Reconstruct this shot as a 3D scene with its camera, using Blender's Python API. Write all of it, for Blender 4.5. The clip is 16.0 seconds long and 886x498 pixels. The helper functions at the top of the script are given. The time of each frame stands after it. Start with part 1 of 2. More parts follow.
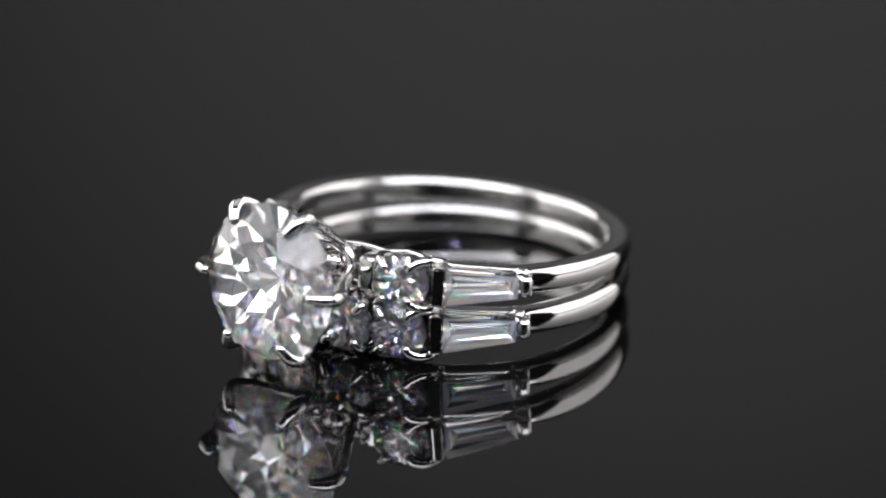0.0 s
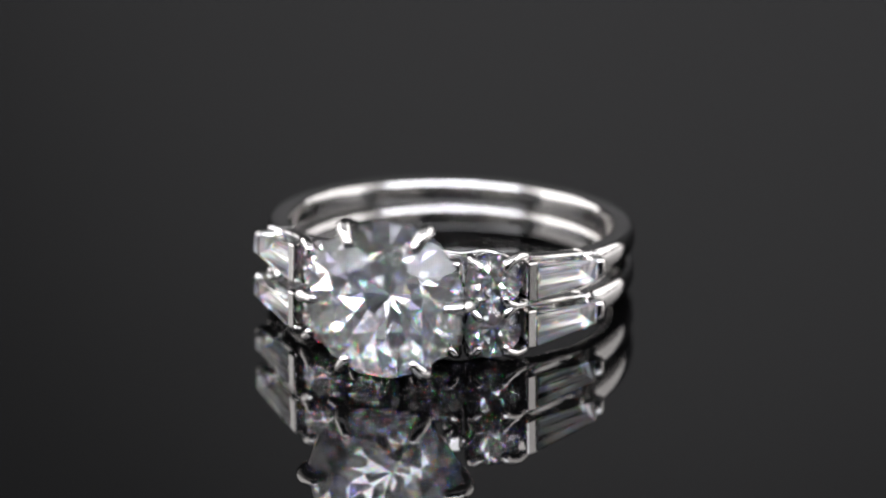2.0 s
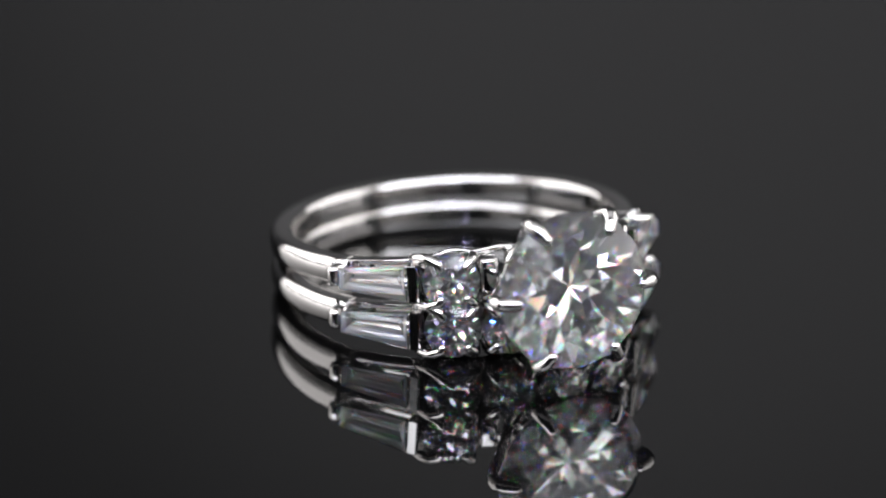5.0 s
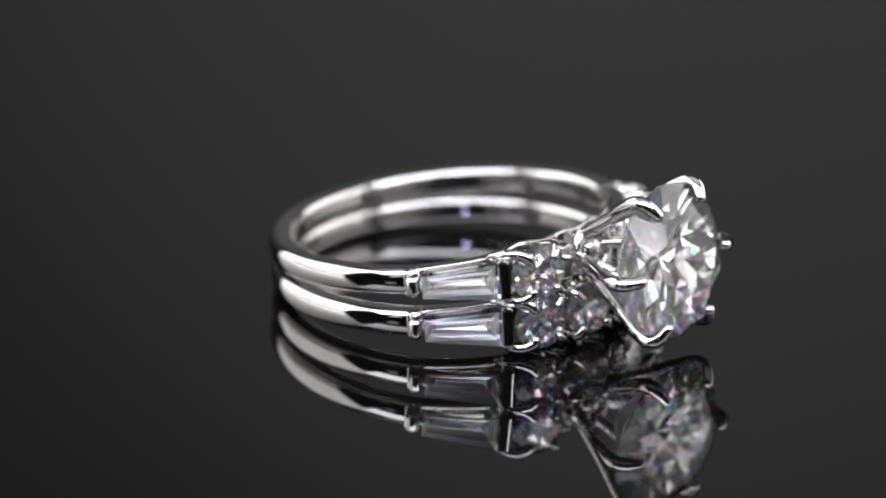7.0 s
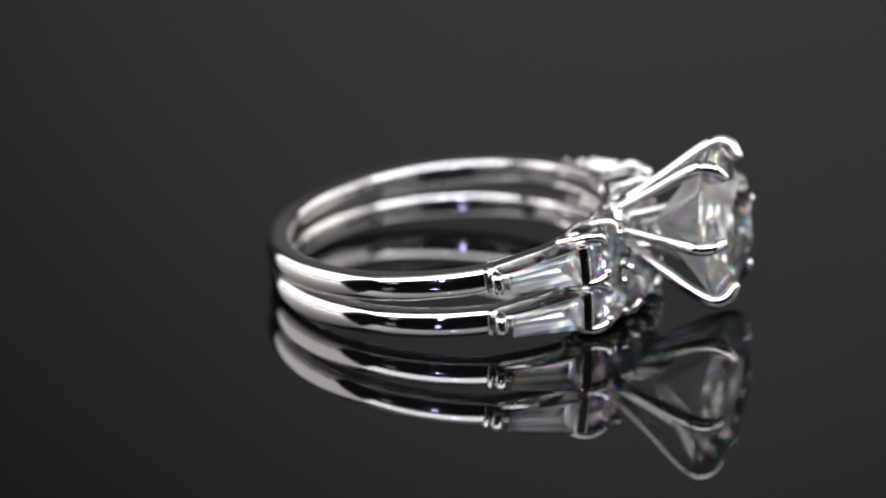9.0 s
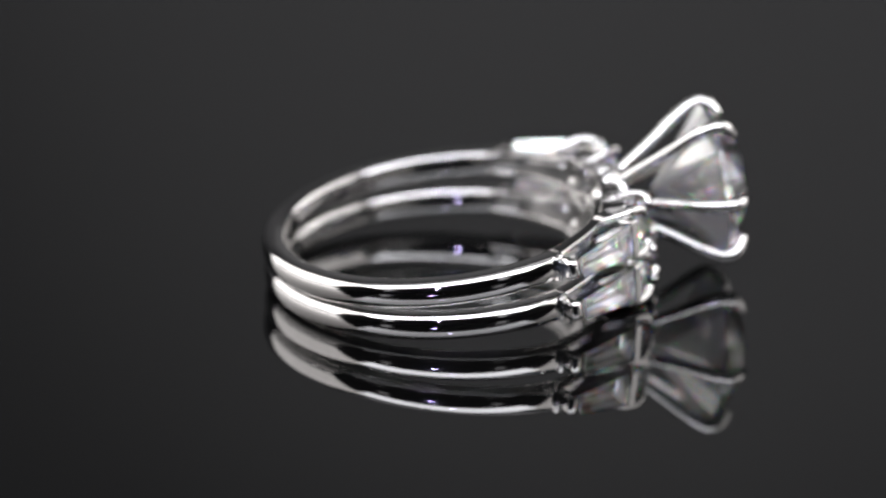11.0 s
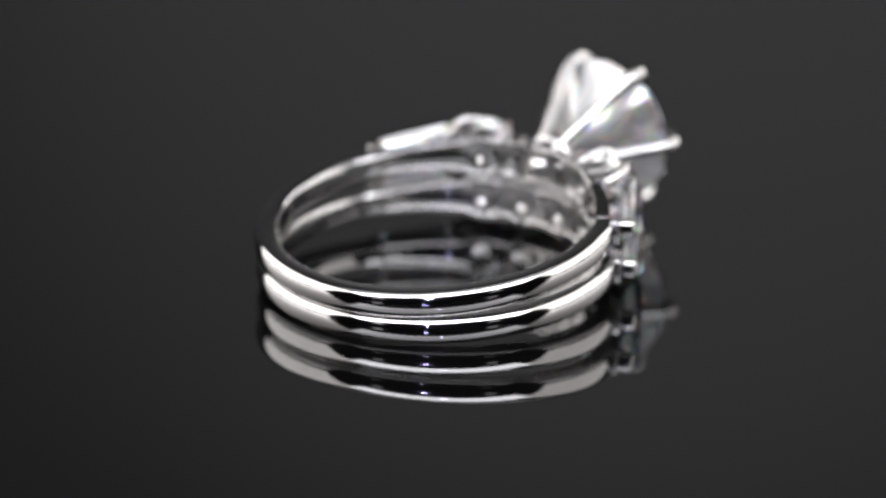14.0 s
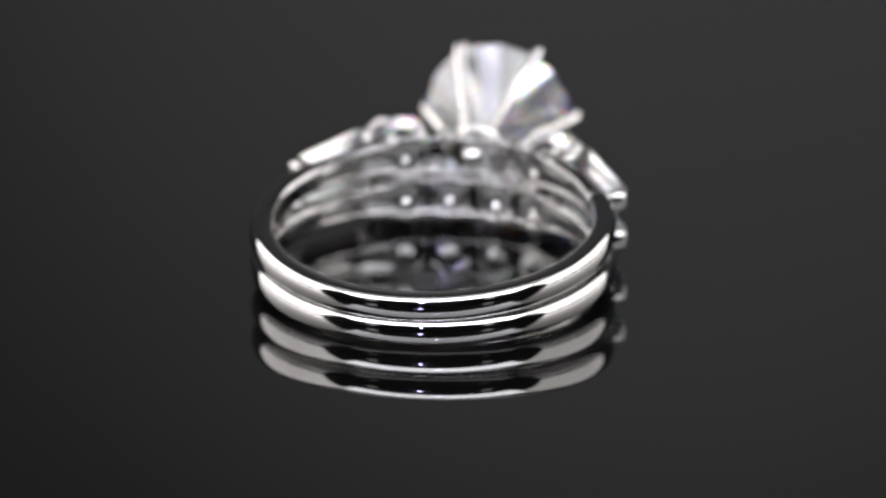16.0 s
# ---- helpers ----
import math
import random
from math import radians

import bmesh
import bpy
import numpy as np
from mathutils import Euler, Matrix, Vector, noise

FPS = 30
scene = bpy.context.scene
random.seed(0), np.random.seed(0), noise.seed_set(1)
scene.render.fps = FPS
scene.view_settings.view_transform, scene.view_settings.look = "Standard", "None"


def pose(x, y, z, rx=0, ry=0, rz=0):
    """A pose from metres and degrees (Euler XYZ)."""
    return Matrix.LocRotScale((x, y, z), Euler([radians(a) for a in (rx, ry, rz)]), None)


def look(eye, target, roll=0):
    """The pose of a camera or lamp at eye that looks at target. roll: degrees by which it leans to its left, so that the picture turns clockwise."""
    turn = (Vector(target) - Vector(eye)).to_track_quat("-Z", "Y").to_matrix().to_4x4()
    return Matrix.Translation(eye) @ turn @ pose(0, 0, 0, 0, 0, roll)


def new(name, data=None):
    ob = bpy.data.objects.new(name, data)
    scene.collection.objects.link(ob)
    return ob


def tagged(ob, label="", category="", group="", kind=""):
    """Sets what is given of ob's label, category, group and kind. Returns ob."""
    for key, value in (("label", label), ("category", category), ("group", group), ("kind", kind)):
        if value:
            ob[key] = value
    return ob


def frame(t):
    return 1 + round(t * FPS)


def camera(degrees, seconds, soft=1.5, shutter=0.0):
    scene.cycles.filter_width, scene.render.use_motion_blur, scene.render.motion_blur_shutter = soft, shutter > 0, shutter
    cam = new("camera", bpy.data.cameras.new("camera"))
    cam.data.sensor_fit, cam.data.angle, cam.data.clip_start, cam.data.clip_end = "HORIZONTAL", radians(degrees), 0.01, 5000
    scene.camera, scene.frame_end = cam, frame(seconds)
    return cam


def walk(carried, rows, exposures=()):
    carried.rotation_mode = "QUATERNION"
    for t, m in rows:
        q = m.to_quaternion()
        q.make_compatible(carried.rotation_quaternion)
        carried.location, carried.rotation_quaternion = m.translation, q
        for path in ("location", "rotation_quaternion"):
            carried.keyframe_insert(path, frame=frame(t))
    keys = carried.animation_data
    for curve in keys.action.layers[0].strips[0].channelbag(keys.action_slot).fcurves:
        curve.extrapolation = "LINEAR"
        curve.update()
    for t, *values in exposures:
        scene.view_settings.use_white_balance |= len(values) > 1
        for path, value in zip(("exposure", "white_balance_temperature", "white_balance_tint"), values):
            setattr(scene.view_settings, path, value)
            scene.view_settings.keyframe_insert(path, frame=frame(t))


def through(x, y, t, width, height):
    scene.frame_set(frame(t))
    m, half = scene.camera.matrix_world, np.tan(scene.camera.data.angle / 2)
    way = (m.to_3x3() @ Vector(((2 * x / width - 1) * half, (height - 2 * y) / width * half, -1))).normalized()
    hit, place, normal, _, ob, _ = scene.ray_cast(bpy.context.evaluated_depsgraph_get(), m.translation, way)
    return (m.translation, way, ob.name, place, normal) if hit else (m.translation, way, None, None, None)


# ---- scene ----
MM = 0.001

# ---------------------------------------------------------------- camera
# a long macro lens on a tripod, 257 mm from the turntable's axis, 20.7 degrees above it
FOV = 10.49
DIST, TILT = 0.2573, 20.744
cam = camera(FOV, 16.0, soft=2.1)
cam.data.dof.use_dof = True
cam.data.dof.focus_distance = 0.2470
cam.data.dof.aperture_fstop = 25.0
EYE = pose(0, -DIST * math.cos(radians(TILT)), DIST * math.sin(radians(TILT)), 90 - TILT, 0, -0.013)
walk(cam, [(0.0, EYE), (16.0, EYE)])


def turn_angle(t):
    """Degrees by which the turntable has turned at t seconds."""
    return -42.0 + 12.717 * t + 0.02089 * ((t - 8.0) ** 2 - 64.0)


# how the stacked pair lies on the turntable
PAIR = pose(0.567 * MM, -0.242 * MM, 0.45 * MM, 0, 0, 3.917) @ pose(0, 0, 0, 0, -0.31, 0) @ pose(0, 0, 0, -4.428, 0, 0)
UPPER = PAIR @ pose(0, 0, 0.70 * MM, -2.1, 0, 0)
LOWER = PAIR @ pose(0, 0, -1.28 * MM, 1.5, 0, 0)
FLOOR_Z = -2.10 * MM

# ---------------------------------------------------------------- world and lamps
world = bpy.data.worlds.new("studio_dark")
scene.world = world
world.use_nodes = True
world.node_tree.nodes["Background"].inputs["Color"].default_value = (0.5, 0.5, 0.52, 1)
world.node_tree.nodes["Background"].inputs["Strength"].default_value = 0.02


def softbox(name, eye, target, width, height, power, color=(1, 1, 1)):
    lamp = bpy.data.lights.new(name, "AREA")
    lamp.shape, lamp.size, lamp.size_y = "RECTANGLE", width, height
    lamp.energy, lamp.color = power, color
    ob = new(name, lamp)
    ob.matrix_world = look(eye, target)
    return ob


softbox("softbox_west", (-0.50, 0.12, 0.26), (0, 0.03, 0.04), 0.74, 0.50, 5.2, (1.0, 0.97, 0.96))
softbox("softbox_east", (0.50, 0.10, 0.26), (0, 0.02, 0.04), 0.70, 0.50, 3.8, (1.0, 0.97, 0.96))
softbox("softbox_top", (0.0, 0.06, 0.60), (0, -0.02, 0), 0.66, 0.40, 0.9, (0.98, 0.97, 1.0))
softbox("softbox_front", (0.0, -0.44, 0.55), (0, 0, 0), 1.40, 0.37, 16.8, (0.93, 0.945, 1.0))
softbox("light_card_west", (-0.34, -0.44, 0.16), (0, 0, 0), 0.06, 0.10, 0.022, (0.97, 0.96, 1.0))
softbox("light_card_east", (0.30, -0.46, 0.16), (0, 0, 0), 0.06, 0.10, 0.018, (0.97, 0.96, 1.0))
for name, eye, power in (("led_spot", (-0.065, -0.46, 0.16), 1.1), ("led_spot_high", (0.02, -0.42, 0.40), 1.3)):
    lamp = bpy.data.lights.new(name, "POINT")
    lamp.energy, lamp.shadow_soft_size, lamp.color = power, 0.009, (0.62, 0.58, 1.0)
    new(name, lamp).matrix_world = pose(*eye)
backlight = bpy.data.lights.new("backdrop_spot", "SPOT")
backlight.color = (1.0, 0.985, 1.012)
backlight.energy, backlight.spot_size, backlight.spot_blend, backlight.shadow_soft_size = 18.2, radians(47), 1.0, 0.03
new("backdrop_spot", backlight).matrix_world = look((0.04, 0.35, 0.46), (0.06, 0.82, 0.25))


# ---------------------------------------------------------------- materials
def material(name):
    m = bpy.data.materials.new(name)
    m.use_nodes = True
    return m, m.node_tree.nodes, m.node_tree.links, m.node_tree.nodes["Principled BSDF"]


def white_gold():
    m, nodes, links, bsdf = material("polished_white_gold")
    bsdf.inputs["Metallic"].default_value = 1.0
    coord = nodes.new("ShaderNodeTexCoord")
    fine = nodes.new("ShaderNodeTexNoise")
    fine.inputs["Scale"].default_value, fine.inputs["Detail"].default_value = 9000, 4
    coarse = nodes.new("ShaderNodeTexNoise")
    coarse.inputs["Scale"].default_value, coarse.inputs["Detail"].default_value = 450, 3
    rough = nodes.new("ShaderNodeMapRange")
    rough.inputs["To Min"].default_value, rough.inputs["To Max"].default_value = 0.045, 0.11
    ramp = nodes.new("ShaderNodeValToRGB")
    ramp.color_ramp.elements[0].position, ramp.color_ramp.elements[0].color = 0.3, (0.475, 0.465, 0.46, 1)
    ramp.color_ramp.elements[1].position, ramp.color_ramp.elements[1].color = 0.7, (0.545, 0.535, 0.53, 1)
    bump = nodes.new("ShaderNodeBump")
    bump.inputs["Strength"].default_value, bump.inputs["Distance"].default_value = 0.06, 0.00004
    for tex in (fine, coarse):
        links.new(coord.outputs["Object"], tex.inputs["Vector"])
    links.new(coarse.outputs["Fac"], rough.inputs["Value"])
    links.new(coarse.outputs["Fac"], ramp.inputs["Fac"])
    links.new(coarse.outputs["Fac"], bump.inputs["Height"])
    links.new(ramp.outputs["Color"], bsdf.inputs["Base Color"])
    links.new(rough.outputs["Result"], bsdf.inputs["Roughness"])
    links.new(bump.outputs["Normal"], bsdf.inputs["Normal"])
    return m


def crystal_crown(name, ior):
    """The clear upper facets of a cut stone: see-through, with the gloss of a dense crystal."""
    m = bpy.data.materials.new(name)
    m.use_nodes = True
    nodes, links = m.node_tree.nodes, m.node_tree.links
    nodes.remove(nodes["Principled BSDF"])
    clear, gloss, mix, fres = (nodes.new(k) for k in ("ShaderNodeBsdfTransparent", "ShaderNodeBsdfGlossy", "ShaderNodeMixShader", "ShaderNodeFresnel"))
    clear.inputs["Color"].default_value = (0.985, 0.99, 1.0, 1)
    gloss.inputs["Roughness"].default_value = 0.01
    fres.inputs["IOR"].default_value = ior
    links.new(fres.outputs[0], mix.inputs["Fac"])
    links.new(clear.outputs[0], mix.inputs[1])
    links.new(gloss.outputs[0], mix.inputs[2])
    links.new(mix.outputs[0], nodes["Material Output"].inputs["Surface"])
    return m


def crystal_pavilion(name, fire, spread, soft=(0.25, 0.75), painted_return=(0.25, 1.0), leak=0.10, blur=0.45, through=0.0):
    """The lower facets as mirrors, each tilted at random; a random grey painted on each stands in for its light return;
    red, green and blue leave them at slightly different angles."""
    m = bpy.data.materials.new(name)
    m.use_nodes = True
    nodes, links = m.node_tree.nodes, m.node_tree.links
    nodes.remove(nodes["Principled BSDF"])

    def vector(kind, a, b):
        n = nodes.new("ShaderNodeVectorMath")
        n.operation = kind
        links.new(a, n.inputs[0])
        if kind == "SCALE":
            n.inputs["Scale"].default_value = b
        elif b is not None:
            if isinstance(b, tuple):
                n.inputs[1].default_value = b
            else:
                links.new(b, n.inputs[1])
        return n.outputs[0]

    def between(value, span):
        n = nodes.new("ShaderNodeMapRange")
        n.inputs["To Min"].default_value, n.inputs["To Max"].default_value = span
        links.new(value, n.inputs["Value"])
        return n.outputs["Result"]

    geo = nodes.new("ShaderNodeNewGeometry")
    chance, parts = nodes.new("ShaderNodeTexWhiteNoise"), nodes.new("ShaderNodeSeparateXYZ")
    chance.noise_dimensions = "1D"
    links.new(geo.outputs["Random Per Island"], chance.inputs["W"])
    links.new(chance.outputs["Color"], parts.inputs[0])
    lean = vector("SCALE", vector("SUBTRACT", chance.outputs["Color"], (0.5, 0.5, 0.5)), spread)
    tilt = vector("ADD", geo.outputs["Normal"], lean)
    # random grey per facet, put into its colour as the light it returns
    amount = between(chance.outputs["Value"], painted_return)
    last = None
    for channel, shift in ((0, -fire), (1, 0.0), (2, fire)):
        gloss, colour = nodes.new("ShaderNodeBsdfGlossy"), nodes.new("ShaderNodeCombineXYZ")
        links.new(amount, colour.inputs[channel])
        links.new(colour.outputs[0], gloss.inputs["Color"])
        gloss.inputs["Roughness"].default_value = 0.05
        links.new(vector("NORMALIZE", vector("ADD", tilt, (shift, 0.6 * shift, -0.8 * shift)), None), gloss.inputs["Normal"])
        if last is None:
            last = gloss
        else:
            add = nodes.new("ShaderNodeAddShader")
            links.new(last.outputs[0], add.inputs[0])
            links.new(gloss.outputs[0], add.inputs[1])
            last = add
    wide, grey = nodes.new("ShaderNodeBsdfGlossy"), nodes.new("ShaderNodeCombineXYZ")
    for k in range(3):
        links.new(amount, grey.inputs[k])
    links.new(grey.outputs[0], wide.inputs["Color"])
    wide.inputs["Roughness"].default_value = blur
    links.new(vector("NORMALIZE", tilt, None), wide.inputs["Normal"])
    clear = nodes.new("ShaderNodeBsdfTransparent")
    mix, mix_clear = nodes.new("ShaderNodeMixShader"), nodes.new("ShaderNodeMixShader")
    mix_clear.inputs["Fac"].default_value = leak
    links.new(between(parts.outputs[0], soft), mix.inputs["Fac"])
    links.new(last.outputs[0], mix.inputs[1])
    links.new(wide.outputs[0], mix.inputs[2])
    # translucent share, standing in for light that comes in by the crown and leaves below
    passed, mix_passed = nodes.new("ShaderNodeBsdfTranslucent"), nodes.new("ShaderNodeMixShader")
    passed.inputs["Color"].default_value = (0.93, 0.95, 1.0, 1)
    mix_passed.inputs["Fac"].default_value = through
    links.new(mix.outputs[0], mix_passed.inputs[1])
    links.new(passed.outputs[0], mix_passed.inputs[2])
    links.new(mix_passed.outputs[0], mix_clear.inputs[1])
    links.new(clear.outputs[0], mix_clear.inputs[2])
    links.new(mix_clear.outputs[0], nodes["Material Output"].inputs["Surface"])
    return m


def black_acrylic():
    m, nodes, links, bsdf = material("black_acrylic")
    bsdf.inputs["Base Color"].default_value = (0.0012, 0.0012, 0.0012, 1)
    bsdf.inputs["IOR"].default_value = 1.51
    coord = nodes.new("ShaderNodeTexCoord")
    tex = nodes.new("ShaderNodeTexNoise")
    tex.inputs["Scale"].default_value, tex.inputs["Detail"].default_value = 60, 4
    rough = nodes.new("ShaderNodeMapRange")
    rough.inputs["To Min"].default_value, rough.inputs["To Max"].default_value = 0.0, 0.02
    links.new(coord.outputs["Object"], tex.inputs["Vector"])
    links.new(tex.outputs["Fac"], rough.inputs["Value"])
    links.new(rough.outputs["Result"], bsdf.inputs["Roughness"])
    return m


def matte(name, color, scale=6.0):
    m, nodes, links, bsdf = material(name)
    bsdf.inputs["Roughness"].default_value = 0.9
    coord = nodes.new("ShaderNodeTexCoord")
    tex = nodes.new("ShaderNodeTexNoise")
    tex.inputs["Scale"].default_value, tex.inputs["Detail"].default_value = scale, 5
    ramp = nodes.new("ShaderNodeValToRGB")
    ramp.color_ramp.elements[0].color = (*[0.93 * c for c in color], 1)
    ramp.color_ramp.elements[1].color = (*[1.07 * c for c in color], 1)
    links.new(coord.outputs["Object"], tex.inputs["Vector"])
    links.new(tex.outputs["Fac"], ramp.inputs["Fac"])
    links.new(ramp.outputs["Color"], bsdf.inputs["Base Color"])
    return m


GOLD = white_gold()
CROWN = crystal_crown("clear_crystal_crown", 1.55)
PAVILION = crystal_pavilion("clear_crystal_pavilion", 0.006, 0.8, (0.5, 1.0), (0.45, 0.88), 0.34, 0.5)
FLASHES = crystal_pavilion("crystal_inner_flashes", 0.006, 1.05, (0.4, 0.9), (0.6, 1.0), 0.04, 0.26, 0.10)
SMALL_FLASHES = crystal_pavilion("small_crystal_inner_flashes", 0.007, 1.1, (0.35, 0.85), (0.7, 1.0), 0.03, 0.26, 0.08)
STEP_PAVILION = crystal_pavilion("clear_step_cut_pavilion", 0.003, 0.7, (0.25, 0.8), (0.45, 1.0), 0.22, 0.35)
ACRYLIC = black_acrylic()
PAPER = matte("grey_backdrop_paper", (0.045, 0.045, 0.045))
DARK = matte("dark_studio_paint", (0.010, 0.010, 0.010))


# ---------------------------------------------------------------- mesh helpers
def part(name, bm, mat, parent=None, label="", smooth=False):
    if not isinstance(mat, tuple):
        bmesh.ops.recalc_face_normals(bm, faces=bm.faces[:])
    me = bpy.data.meshes.new(name)
    bm.to_mesh(me)
    bm.free()
    if smooth:
        me.polygons.foreach_set("use_smooth", [True] * len(me.polygons))
    for mt in mat if isinstance(mat, tuple) else (mat,):
        me.materials.append(mt)
    ob = new(name, me)
    ob.parent = parent
    return tagged(ob, label)


def slab(x0, x1, y0, y1, z0, z1):
    bm = bmesh.new()
    bmesh.ops.create_cube(bm, size=1)
    for v in bm.verts:
        v.co = Vector((x0 + (v.co.x + 0.5) * (x1 - x0), y0 + (v.co.y + 0.5) * (y1 - y0), z0 + (v.co.z + 0.5) * (z1 - z0)))
    return bm


def loft(sections, closed_ends=True):
    """A skin over rings of points, given in millimetres."""
    bm = bmesh.new()
    rings = [[bm.verts.new(Vector(p) * MM) for p in s] for s in sections]
    n = len(rings[0])
    for a, b in zip(rings, rings[1:]):
        for i in range(n):
            bm.faces.new((a[i], a[(i + 1) % n], b[(i + 1) % n], b[i]))
    if closed_ends:
        bm.faces.new(rings[0][::-1])
        bm.faces.new(rings[-1])
    return bm


def polar(phi, r, z):
    """A point at phi degrees round the ring from the centre stone, r from the axis, z along it."""
    a = radians(phi)
    return (r * math.sin(a), -r * math.cos(a), z)


def smoothed(points, steps):
    """Catmull-Rom points through the given ones."""
    pts = [Vector(p) for p in points]
    pts = [2 * pts[0] - pts[1], *pts, 2 * pts[-1] - pts[-2]]
    out = []
    for i in range(1, len(pts) - 2):
        a, b, c, d = pts[i - 1:i + 3]
        for k in range(steps):
            t = k / steps
            out.append(0.5 * (2 * b + (c - a) * t + (2 * a - 5 * b + 4 * c - d) * t * t + (3 * b - a - 3 * c + d) * t ** 3))
    out.append(pts[-2])
    return out


def wire(points, radii, steps=5, sides=10, up=(0, 0, 1)):
    """A rounded wire along a bent path, with domed ends."""
    path = smoothed(points, steps)
    rad = smoothed([(r, 0, 0) for r in radii], steps)
    rad = [r.x for r in rad]
    t0, t1 = (path[0] - path[1]).normalized(), (path[-1] - path[-2]).normalized()
    ends = ((0.38, 0.92), (0.72, 0.69), (0.96, 0.28))
    path = [path[0] + t0 * rad[0] * e for e, _ in ends[::-1]] + path + [path[-1] + t1 * rad[-1] * e for e, _ in ends]
    rad = [rad[0] * s for _, s in ends[::-1]] + rad + [rad[-1] * s for _, s in ends]
    sections = []
    for i, p in enumerate(path):
        tan = (path[min(i + 1, len(path) - 1)] - path[max(i - 1, 0)]).normalized()
        side = tan.cross(Vector(up))
        side = side.normalized() if side.length > 1e-4 else tan.orthogonal().normalized()
        top = side.cross(tan)
        sections.append([p + rad[i] * (math.cos(a) * side + math.sin(a) * top) for a in [2 * math.pi * k / sides for k in range(sides)]])
    return loft(sections)


def arc_sweep(phi0, phi1, steps, profile):
    """Sweeps profile(phi), a ring of (r, z) points, round the ring's axis."""
    sections = []
    for i in range(steps + 1):
        phi = phi0 + (phi1 - phi0) * i / steps
        sections.append([polar(phi, r, z) for r, z in profile(phi)])
    return loft(sections)


def axis_frame(phi, r, z=0.0):
    """Frame in millimetres whose z points outward at phi, x along the ring, y along its axis."""
    a = radians(phi)
    out = Vector((math.sin(a), -math.cos(a), 0))
    along = Vector((math.cos(a), math.sin(a), 0))
    m = Matrix((along, Vector((0, 0, 1)), out)).transposed().to_4x4()
    m.translation = Vector(polar(phi, r, z))
    return m


def brilliant(m, dia, twist=0.0):
    """Round brilliant cut: table, stars, kites, upper halves and girdle over a faceted pavilion, with an added sheet of
    mirror flashes inside; girdle at the frame's origin.
    """
    R = dia / 2
    rt, rs, hc, g, hp = 0.57 * R, 0.775 * R, 0.315 * R, 0.025 * R, 0.80 * R
    c = math.cos(radians(22.5))
    bm = bmesh.new()

    def vert(r, angle, z):
        a = radians(angle + twist)
        return bm.verts.new((m @ Vector((r * math.cos(a), r * math.sin(a), z))) * MM)

    def ring(r, z, n, shift):
        return [vert(r, 360 * k / n + shift, z) for k in range(n)]

    # pavilion: eight mains and sixteen lower halves
    c_joint = 0.26 * R
    joint = ring(c_joint, -g - hp * (1 - c_joint * c / R), 8, 22.5)
    point, under = vert(0, 0, -g - hp), ring(R, -g, 16, 0)
    for k in range(8):
        for corners in ((point, joint[k], under[2 * k]), (point, under[2 * k], joint[k - 1]), (joint[k], under[2 * k + 1], under[2 * k]), (joint[k], under[(2 * k + 2) % 16], under[2 * k + 1])):
            bm.faces.new(corners).material_index = 1

    def deep(r, angle):
        """A corner of the added sheet of flashes, set at the pavilion's apparent depth; a little out of true."""
        r, angle = r * R * random.uniform(0.90, 1.10), angle + random.uniform(-4, 4)
        return vert(r, angle, -g - 0.20 * hp * (1 - r / R))
    # added mirror shards that imitate the pavilion's broken image: arrows from the culet, wedges between them, a band
    # of small flashes, halves at the girdle
    culet = deep(0.04, 0)
    a_low, a_high = [deep(0.30, 45 * k - 9) for k in range(8)], [deep(0.30, 45 * k + 9) for k in range(8)]
    tip, notch = [deep(0.60, 45 * k) for k in range(8)], [deep(0.50, 45 * k + 22.5) for k in range(8)]
    band = [deep((0.84, 0.70, 0.78, 0.70)[j % 4], 11.25 * j) for j in range(32)]
    rim = ring(0.985 * R, -g, 32, 5.6)
    inner = []
    for k in range(8):
        k1, j = (k + 1) % 8, 4 * k
        b = [band[(j + i) % 32] for i in range(-1, 5)]
        inner += [(culet, a_low[k], a_high[k]), (a_low[k], tip[k], a_high[k]), (culet, a_high[k], a_low[k1]), (a_high[k], notch[k], a_low[k1]),
                  (a_high[k], tip[k], notch[k]), (a_low[k1], notch[k], tip[k1]), (tip[k], b[2], notch[k]), (notch[k], b[4], tip[k1]),
                  (notch[k], b[2], b[3]), (notch[k], b[3], b[4]), (tip[k], b[0], b[1]), (tip[k], b[1], b[2])]
    for j in range(32):
        j1 = (j + 1) % 32
        inner += [(band[j], band[j1], rim[j]), (band[j1], rim[j1], rim[j])]
    for corners in inner:
        if dia > 5 and random.random() < 0.7:
            # in a large stone most shards are split at random, imitating cuts by crown edges
            i = max(range(3), key=lambda k: (corners[k].co - corners[(k + 1) % 3].co).length)
            a, b, c2 = corners[i], corners[(i + 1) % 3], corners[(i + 2) % 3]
            mid = bm.verts.new(a.co.lerp(b.co, random.uniform(0.4, 0.6)))
            pieces = ((a, mid, c2), (mid, b, c2))
        else:
            pieces = (corners,)
        for piece in pieces:
            bm.faces.new(piece).material_index = 2
    table = ring(rt, g + hc, 8, 0)
    star = ring(rs, g + hc * (R - rs * c) / (R - rt), 8, 22.5)
    top, low = ring(R, g, 16, 0), ring(R, -g, 16, 0)
    bm.faces.new(table)
    for k in range(8):
        k1 = (k + 1) % 8
        bm.faces.new((table[k], star[k], table[k1]))
        bm.faces.new((table[k], star[k - 1], top[2 * k], star[k]))
        bm.faces.new((star[k], top[2 * k], top[2 * k + 1]))
        bm.faces.new((star[k], top[2 * k + 1], top[(2 * k + 2) % 16]))
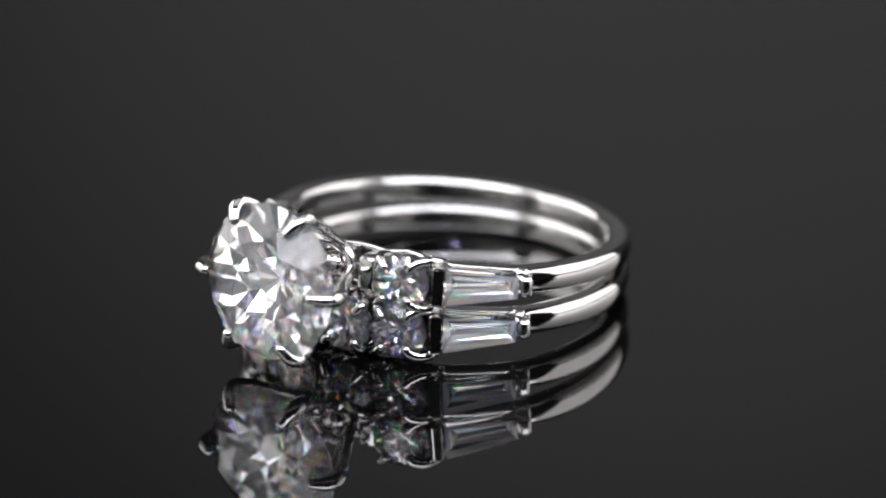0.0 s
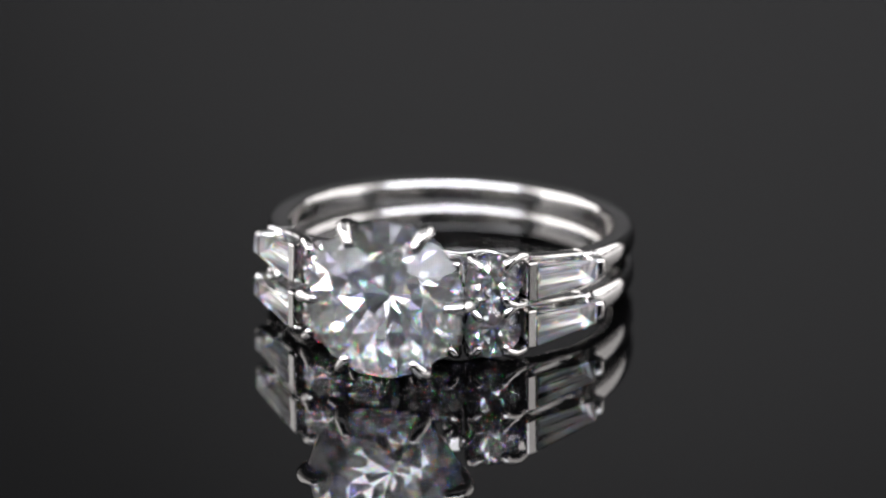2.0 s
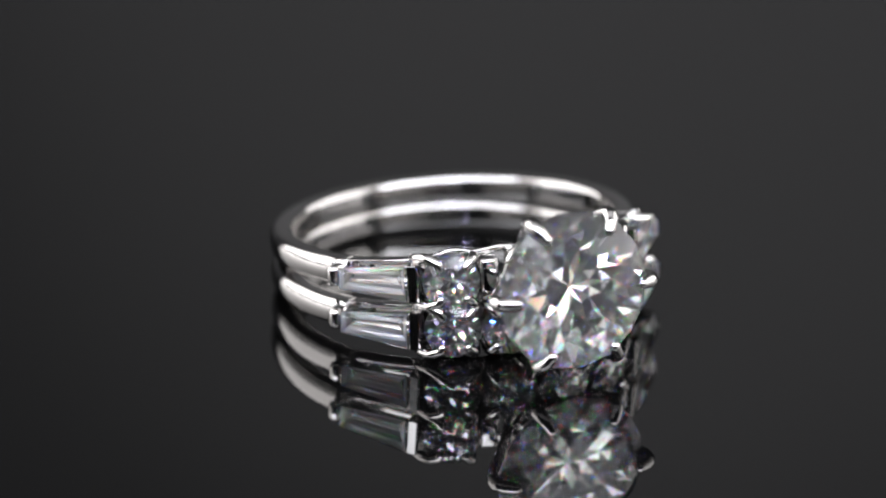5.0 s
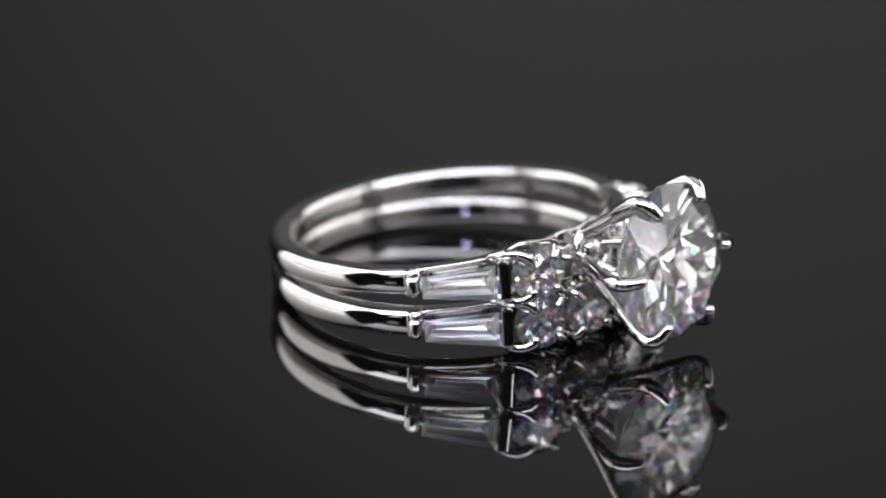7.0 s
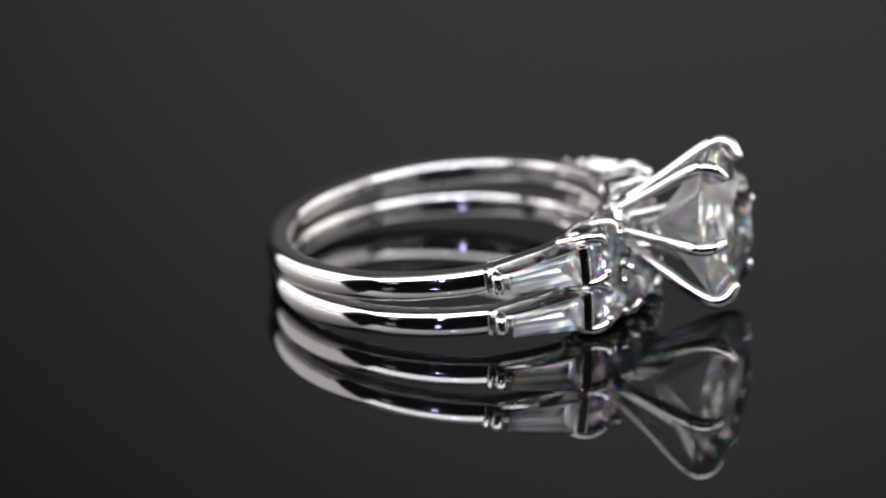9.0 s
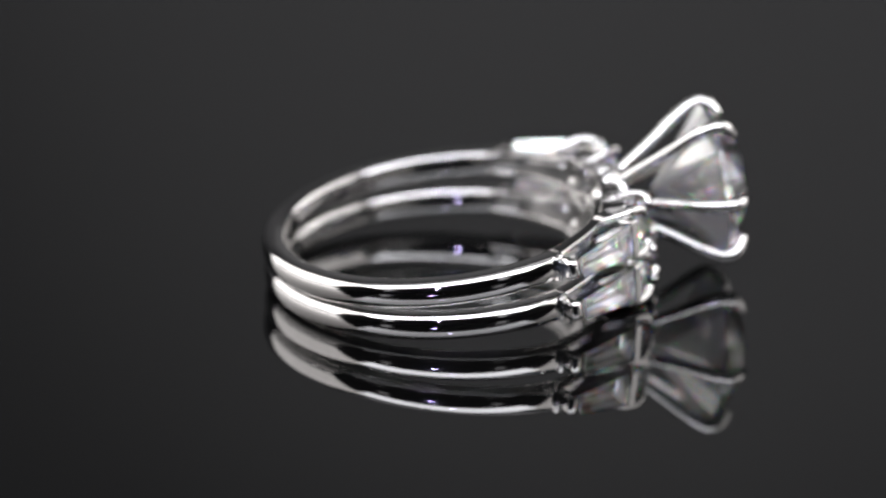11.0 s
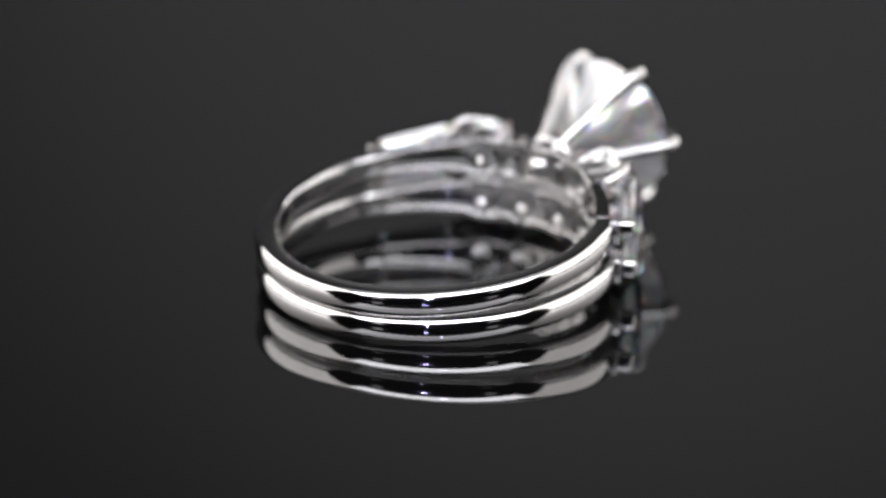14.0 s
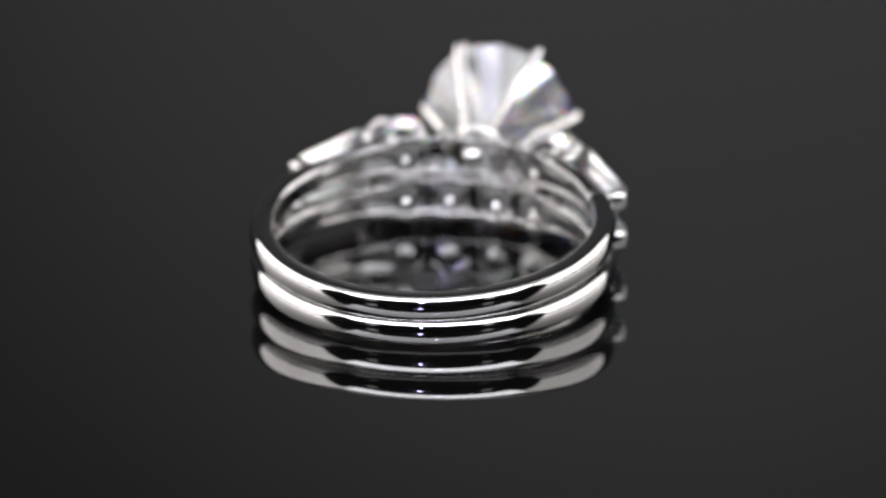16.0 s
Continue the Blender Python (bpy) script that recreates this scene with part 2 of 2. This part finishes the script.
    for k in range(16):
        bm.faces.new((top[k], low[k], low[(k + 1) % 16], top[(k + 1) % 16]))
    bmesh.ops.recalc_face_normals(bm, faces=bm.faces[:])
    bmesh.ops.split_edges(bm, edges=bm.edges[:])
    return bm


def tapered_baguette(m, length, wide, narrow):
    """Step-cut tapered stone, its wide end at -x; girdle at the frame's origin, long pavilion steps below."""
    def ringpts(share, z):
        x0, x1 = -length / 2 + 0.5 * share * wide, length / 2 - 0.5 * share * narrow
        w0, w1 = wide / 2 * (1 - share), narrow / 2 * (1 - share)
        return [m @ Vector(p) for p in ((x0, -w0, z), (x1, -w1, z), (x1, w1, z), (x0, w0, z))]
    levels = [(0.40, 0.34), (0.20, 0.23), (0, 0.06), (0, -0.04), (0.26, -0.30), (0.50, -0.50), (0.74, -0.68), (0.95, -0.80)]
    bm = loft([ringpts(i, z) for i, z in levels])
    bm.faces.ensure_lookup_table()
    lower = bm.faces[3 * 4:7 * 4] + [bm.faces[-1]]
    for f in lower:
        f.material_index = 1
    # every long step is split into two triangles, shaped to imitate slanting flashes
    bmesh.ops.triangulate(bm, faces=lower)
    bmesh.ops.recalc_face_normals(bm, faces=bm.faces[:])
    bmesh.ops.split_edges(bm, edges=bm.edges[:])
    return bm


def cup(m, profile, sides=28):
    """A turned cup: a closed (radius, height) outline swept round the frame's z."""
    sections = []
    for k in range(sides + 1):
        a = 2 * math.pi * k / sides
        sections.append([m @ Vector((r * math.cos(a), r * math.sin(a), z)) for r, z in profile])
    bm = loft(sections, closed_ends=False)
    bmesh.ops.remove_doubles(bm, verts=bm.verts[:], dist=1e-7)
    return bm


def box_at(m, sx, sy, sz, bevel=0.06):
    bm = bmesh.new()
    bmesh.ops.create_cube(bm, size=1)
    for v in bm.verts:
        v.co = Vector((v.co.x * sx, v.co.y * sy, v.co.z * sz))
    bmesh.ops.bevel(bm, geom=bm.edges[:] + bm.verts[:], offset=bevel, segments=2, affect="EDGES", profile=0.5)
    for v in bm.verts:
        v.co = (m @ v.co) * MM
    return bm


# ---------------------------------------------------------------- setting
room = (-1.6, 1.6, -1.8, 1.5, -0.8, 1.7)
x0, x1, y0, y1, z0, z1 = room
for name, dims in (
        ("wall_north", (x0, x1, y1, y1 + 0.1, z0, z1)), ("wall_south", (x0, x1, y0 - 0.1, y0, z0, z1)),
        ("wall_west", (x0 - 0.1, x0, y0 - 0.1, y1 + 0.1, z0, z1)), ("wall_east", (x1, x1 + 0.1, y0 - 0.1, y1 + 0.1, z0, z1)),
        ("ceiling", (x0, x1, y0, y1, z1, z1 + 0.1)), ("floor", (x0, x1, y0, y1, z0 - 0.1, z0))):
    tagged(part(name, slab(*dims), DARK), "dark painted plain studio surface", "wall" if "wall" in name else name, kind="structure")

ground = part("ground", slab(-0.9, 0.9, -0.75, 0.80, FLOOR_Z - 0.006, FLOOR_Z), ACRYLIC)
tagged(ground, "glossy black acrylic sheet that mirrors the rings", "table top", kind="structure")


tagged(part("backdrop", slab(-1.0, 1.0, 0.82, 0.83, FLOOR_Z - 0.006, 1.1), PAPER), "plain grey studio backdrop paper", "backdrop", kind="structure")


# ---------------------------------------------------------------- the rings
R_IN, R_OUT, HALF = 8.5, 9.76, 0.69
SHANK_END = 60.0


def shank_profile(phi):
    """D-shaped section: a domed face outside, eased edges inside."""
    dome = [(R_OUT - 0.38 + 0.38 * math.cos(radians(a)) ** 0.85, HALF * math.sin(radians(a))) for a in range(-84, 85, 12)]
    return [(R_IN + 0.25, -HALF), (R_OUT - 0.38, -HALF), *dome, (R_OUT - 0.38, HALF),
            (R_IN + 0.25, HALF), (R_IN + 0.14, HALF - 0.04), (R_IN + 0.07, HALF - 0.11), (R_IN + 0.02, HALF - 0.27), (R_IN, 0.18), (R_IN, -0.18), (R_IN + 0.02, -HALF + 0.27), (R_IN + 0.07, -HALF + 0.11), (R_IN + 0.14, -HALF + 0.04)]


def head_half(phi):
    """Half width of the setting along the ring."""
    p = abs(phi)
    knots = ((0, 0.95), (8.6, 1.06), (16.3, 0.93), (24, 1.06), (33, 0.74))
    for (a, u), (b, v) in zip(knots, knots[1:]):
        if p <= b:
            t = (p - a) / (b - a)
            return u + (v - u) * t * t * (3 - 2 * t)
    return 0.74 - 0.28 * (p - 33) / 30


def rail_profile(side, r_low, r_high):
    def profile(phi):
        h = head_half(phi)
        p = abs(phi)
        rise = min(1.0, max(0.0, (62 - p) / 10))
        top = r_high - 0.45 / (1 + math.exp((p - 33) / 1.0))
        top = R_OUT - 0.3 + (top - R_OUT + 0.3) * rise
        pts = []
        for k in range(12):
            a = 2 * math.pi * (k + 0.5) / 12
            c, s = math.cos(a), math.sin(a)
            mid, span = (r_low + top) / 2, (top - r_low) / 2
            pts.append((mid + span * math.copysign(abs(c) ** 0.35, c), side * (h + 0.17 * math.copysign(abs(s) ** 0.35, s))))
        return pts
    return profile


def plate_profile(phi):
    h = head_half(phi) - 0.12
    face = [(R_IN + 0.10, h), (R_IN + 0.06, 0.985 * h), (R_IN + 0.045, 0.94 * h), (R_IN + 0.02, 0.6 * h), (R_IN - 0.004, 0.2 * h)]
    return [(R_IN + 0.10, -h), (R_IN + 0.24, -h), (R_IN + 0.25, -0.97 * h), (R_IN + 0.25, 0.97 * h), (R_IN + 0.24, h), *face, *[(r, -z) for r, z in face[:0:-1]]]


def lug(phi0, phi1, side):
    """A claw that runs beside the stone from the bar and bends over its edge."""
    span = phi1 - phi0
    return wire([polar(phi0, 9.5, side * 0.98), polar(phi0 + 0.25 * span, 10.35, side * 1.18), polar(phi0 + 0.6 * span, 10.8, side * 1.26), polar(phi0 + 0.92 * span, 11.06, side * 1.06), polar(phi1, 11.14, side * 0.84)],
                [0.22, 0.28, 0.29, 0.28, 0.25], up=(0, 0, 1))


def ring_setting(ring, rounds):
    part("shank", arc_sweep(SHANK_END, 360 - SHANK_END, 180, shank_profile), GOLD, ring, smooth=True)
    for side in (1, -1):
        part("gallery_rail", arc_sweep(-63, 63, 120, rail_profile(side, R_IN, 9.25)), GOLD, ring, smooth=True)
    for s in (1, -1):
        part("inner_plate", arc_sweep(s * 30.0, s * 61.5, 56, plate_profile), GOLD, ring, smooth=True)
        # shank end, end cap, baguette and the two bars that hold it
        part("end_cap", box_at(axis_frame(s * 60.6, 10.12) @ pose(0, 0, 0, 0, s * 5, 0), 0.66, 1.14, 1.20, 0.28), GOLD, ring, "small polished end block", smooth=True)
        part("end_cap", box_at(axis_frame(s * 63.2, 9.45), 0.30, 1.36, 0.95, 0.12), GOLD, ring, smooth=True)
        m = axis_frame(s * 47.4, 10.66) @ pose(0, 0, 0, 0, s * 4.5, 0)
        if s < 0:
            m = m @ pose(0, 0, 0, 0, 0, 180)
        part("baguette_stone", tapered_baguette(m, 3.85, 1.86, 1.12), (CROWN, STEP_PAVILION), ring, "clear tapered baguette crystal")
        bar = part("channel_bar", box_at(axis_frame(s * 33.8, 9.92) @ pose(0, 0, 0, 0, s * 14, 0), 0.62, 2.05, 2.46, 0.10), GOLD, ring)
        for side in (1, -1):
            part("lug", lug(s * 36.8, s * 27.6, side), GOLD, bar, smooth=True)
    for phi in rounds:
        seat = part("stone_seat", cup(axis_frame(phi, 0), ((0.03, 8.60), (0.80, 8.56), (1.08, 8.60), (1.16, 8.8), (1.22, 9.8), (1.18, 10.08), (1.06, 10.1), (0.70, 9.2), (0.03, 8.8))), GOLD, ring, smooth=True)
        part("round_stone", brilliant(axis_frame(phi, 10.64), 3.0, 11 + phi), (CROWN, PAVILION, SMALL_FLASHES), ring, "small clear round brilliant")
        inward = -1 if phi > 0 else 1
        for dphi in (6.4 * inward, -6.4 * inward):
            if abs(phi + dphi) > 29:
                continue
            for side in (1, -1):
                claw = wire([polar(phi + dphi * 1.00, 9.2, side * 1.00), polar(phi + dphi * 1.02, 10.2, side * 1.22), polar(phi + dphi * 0.90, 10.88, side * 1.16),
                             polar(phi + dphi * 0.66, 11.12, side * 0.84)], [0.19, 0.22, 0.24, 0.23])
                part("claw", claw, GOLD, seat, smooth=True)


def wedding_band():
    ring = tagged(new("wedding_band"), "white gold wedding band with four round and two baguette crystals", "ring", "stacked bridal rings")
    ring_setting(ring, (-24.8, -8.8, 8.8, 24.8))
    for phi in (-16.3, 0, 16.3):
        part("cross_bar", box_at(axis_frame(phi, 9.1), 0.45, 2.2, 1.0), GOLD, ring)
    return ring


def engagement_ring():
    ring = tagged(new("engagement_ring"), "white gold ring with large round crystal, stacked on the band", "ring", "stacked bridal rings")
    ring_setting(ring, (-24.8, 24.8))
    part("centre_stone", brilliant(axis_frame(0, 14.7), 8.2, 4), (CROWN, PAVILION, FLASHES), ring, "large clear round brilliant crystal")
    loop = [(1.25 * math.cos(radians(a)), -9.65, 1.25 * math.sin(radians(a))) for a in range(0, 361, 20)]
    basket = part("basket_ring", wire(loop, [0.28] * len(loop), steps=2), GOLD, ring, smooth=True)
    for k in range(6):
        a = radians(60 * k)
        x, z = math.cos(a), math.sin(a)
        prong = [(r * x, -y, r * z) for r, y in ((0.75, 8.9), (1.2, 9.7), (2.6, 11.9), (3.7, 13.5), (4.24, 14.6), (4.1, 15.25), (3.5, 15.68))]
        part("claw", wire(prong, [0.30, 0.30, 0.31, 0.35, 0.40, 0.38, 0.30], up=(-z, 0, x), steps=6, sides=12), GOLD, basket, "long tapered white gold claw", smooth=True)
    part("post", wire([(0, -8.75, 0), (0, -9.3, 0)], [0.7, 0.75]), GOLD, basket, smooth=True)
    for s in (1, -1):
        shoulder = box_at(axis_frame(s * 13.6, 9.45), 1.0, 1.9, 1.5, 0.22)
        part("shoulder", shoulder, GOLD, ring, smooth=True)
        part("cross_bar", box_at(axis_frame(s * 5.0, 8.95), 0.45, 2.1, 0.7), GOLD, ring)
    return ring


upper_ring = engagement_ring()
lower_ring = wedding_band()


# ---------------------------------------------------------------- turning
def motions():
    times = [0.5 * k for k in range(33)]
    for thing, rest in ((upper_ring, UPPER), (lower_ring, LOWER)):
        walk(thing, [(t, pose(0, 0, 0, 0, 0, turn_angle(t)) @ rest) for t in times])


motions()
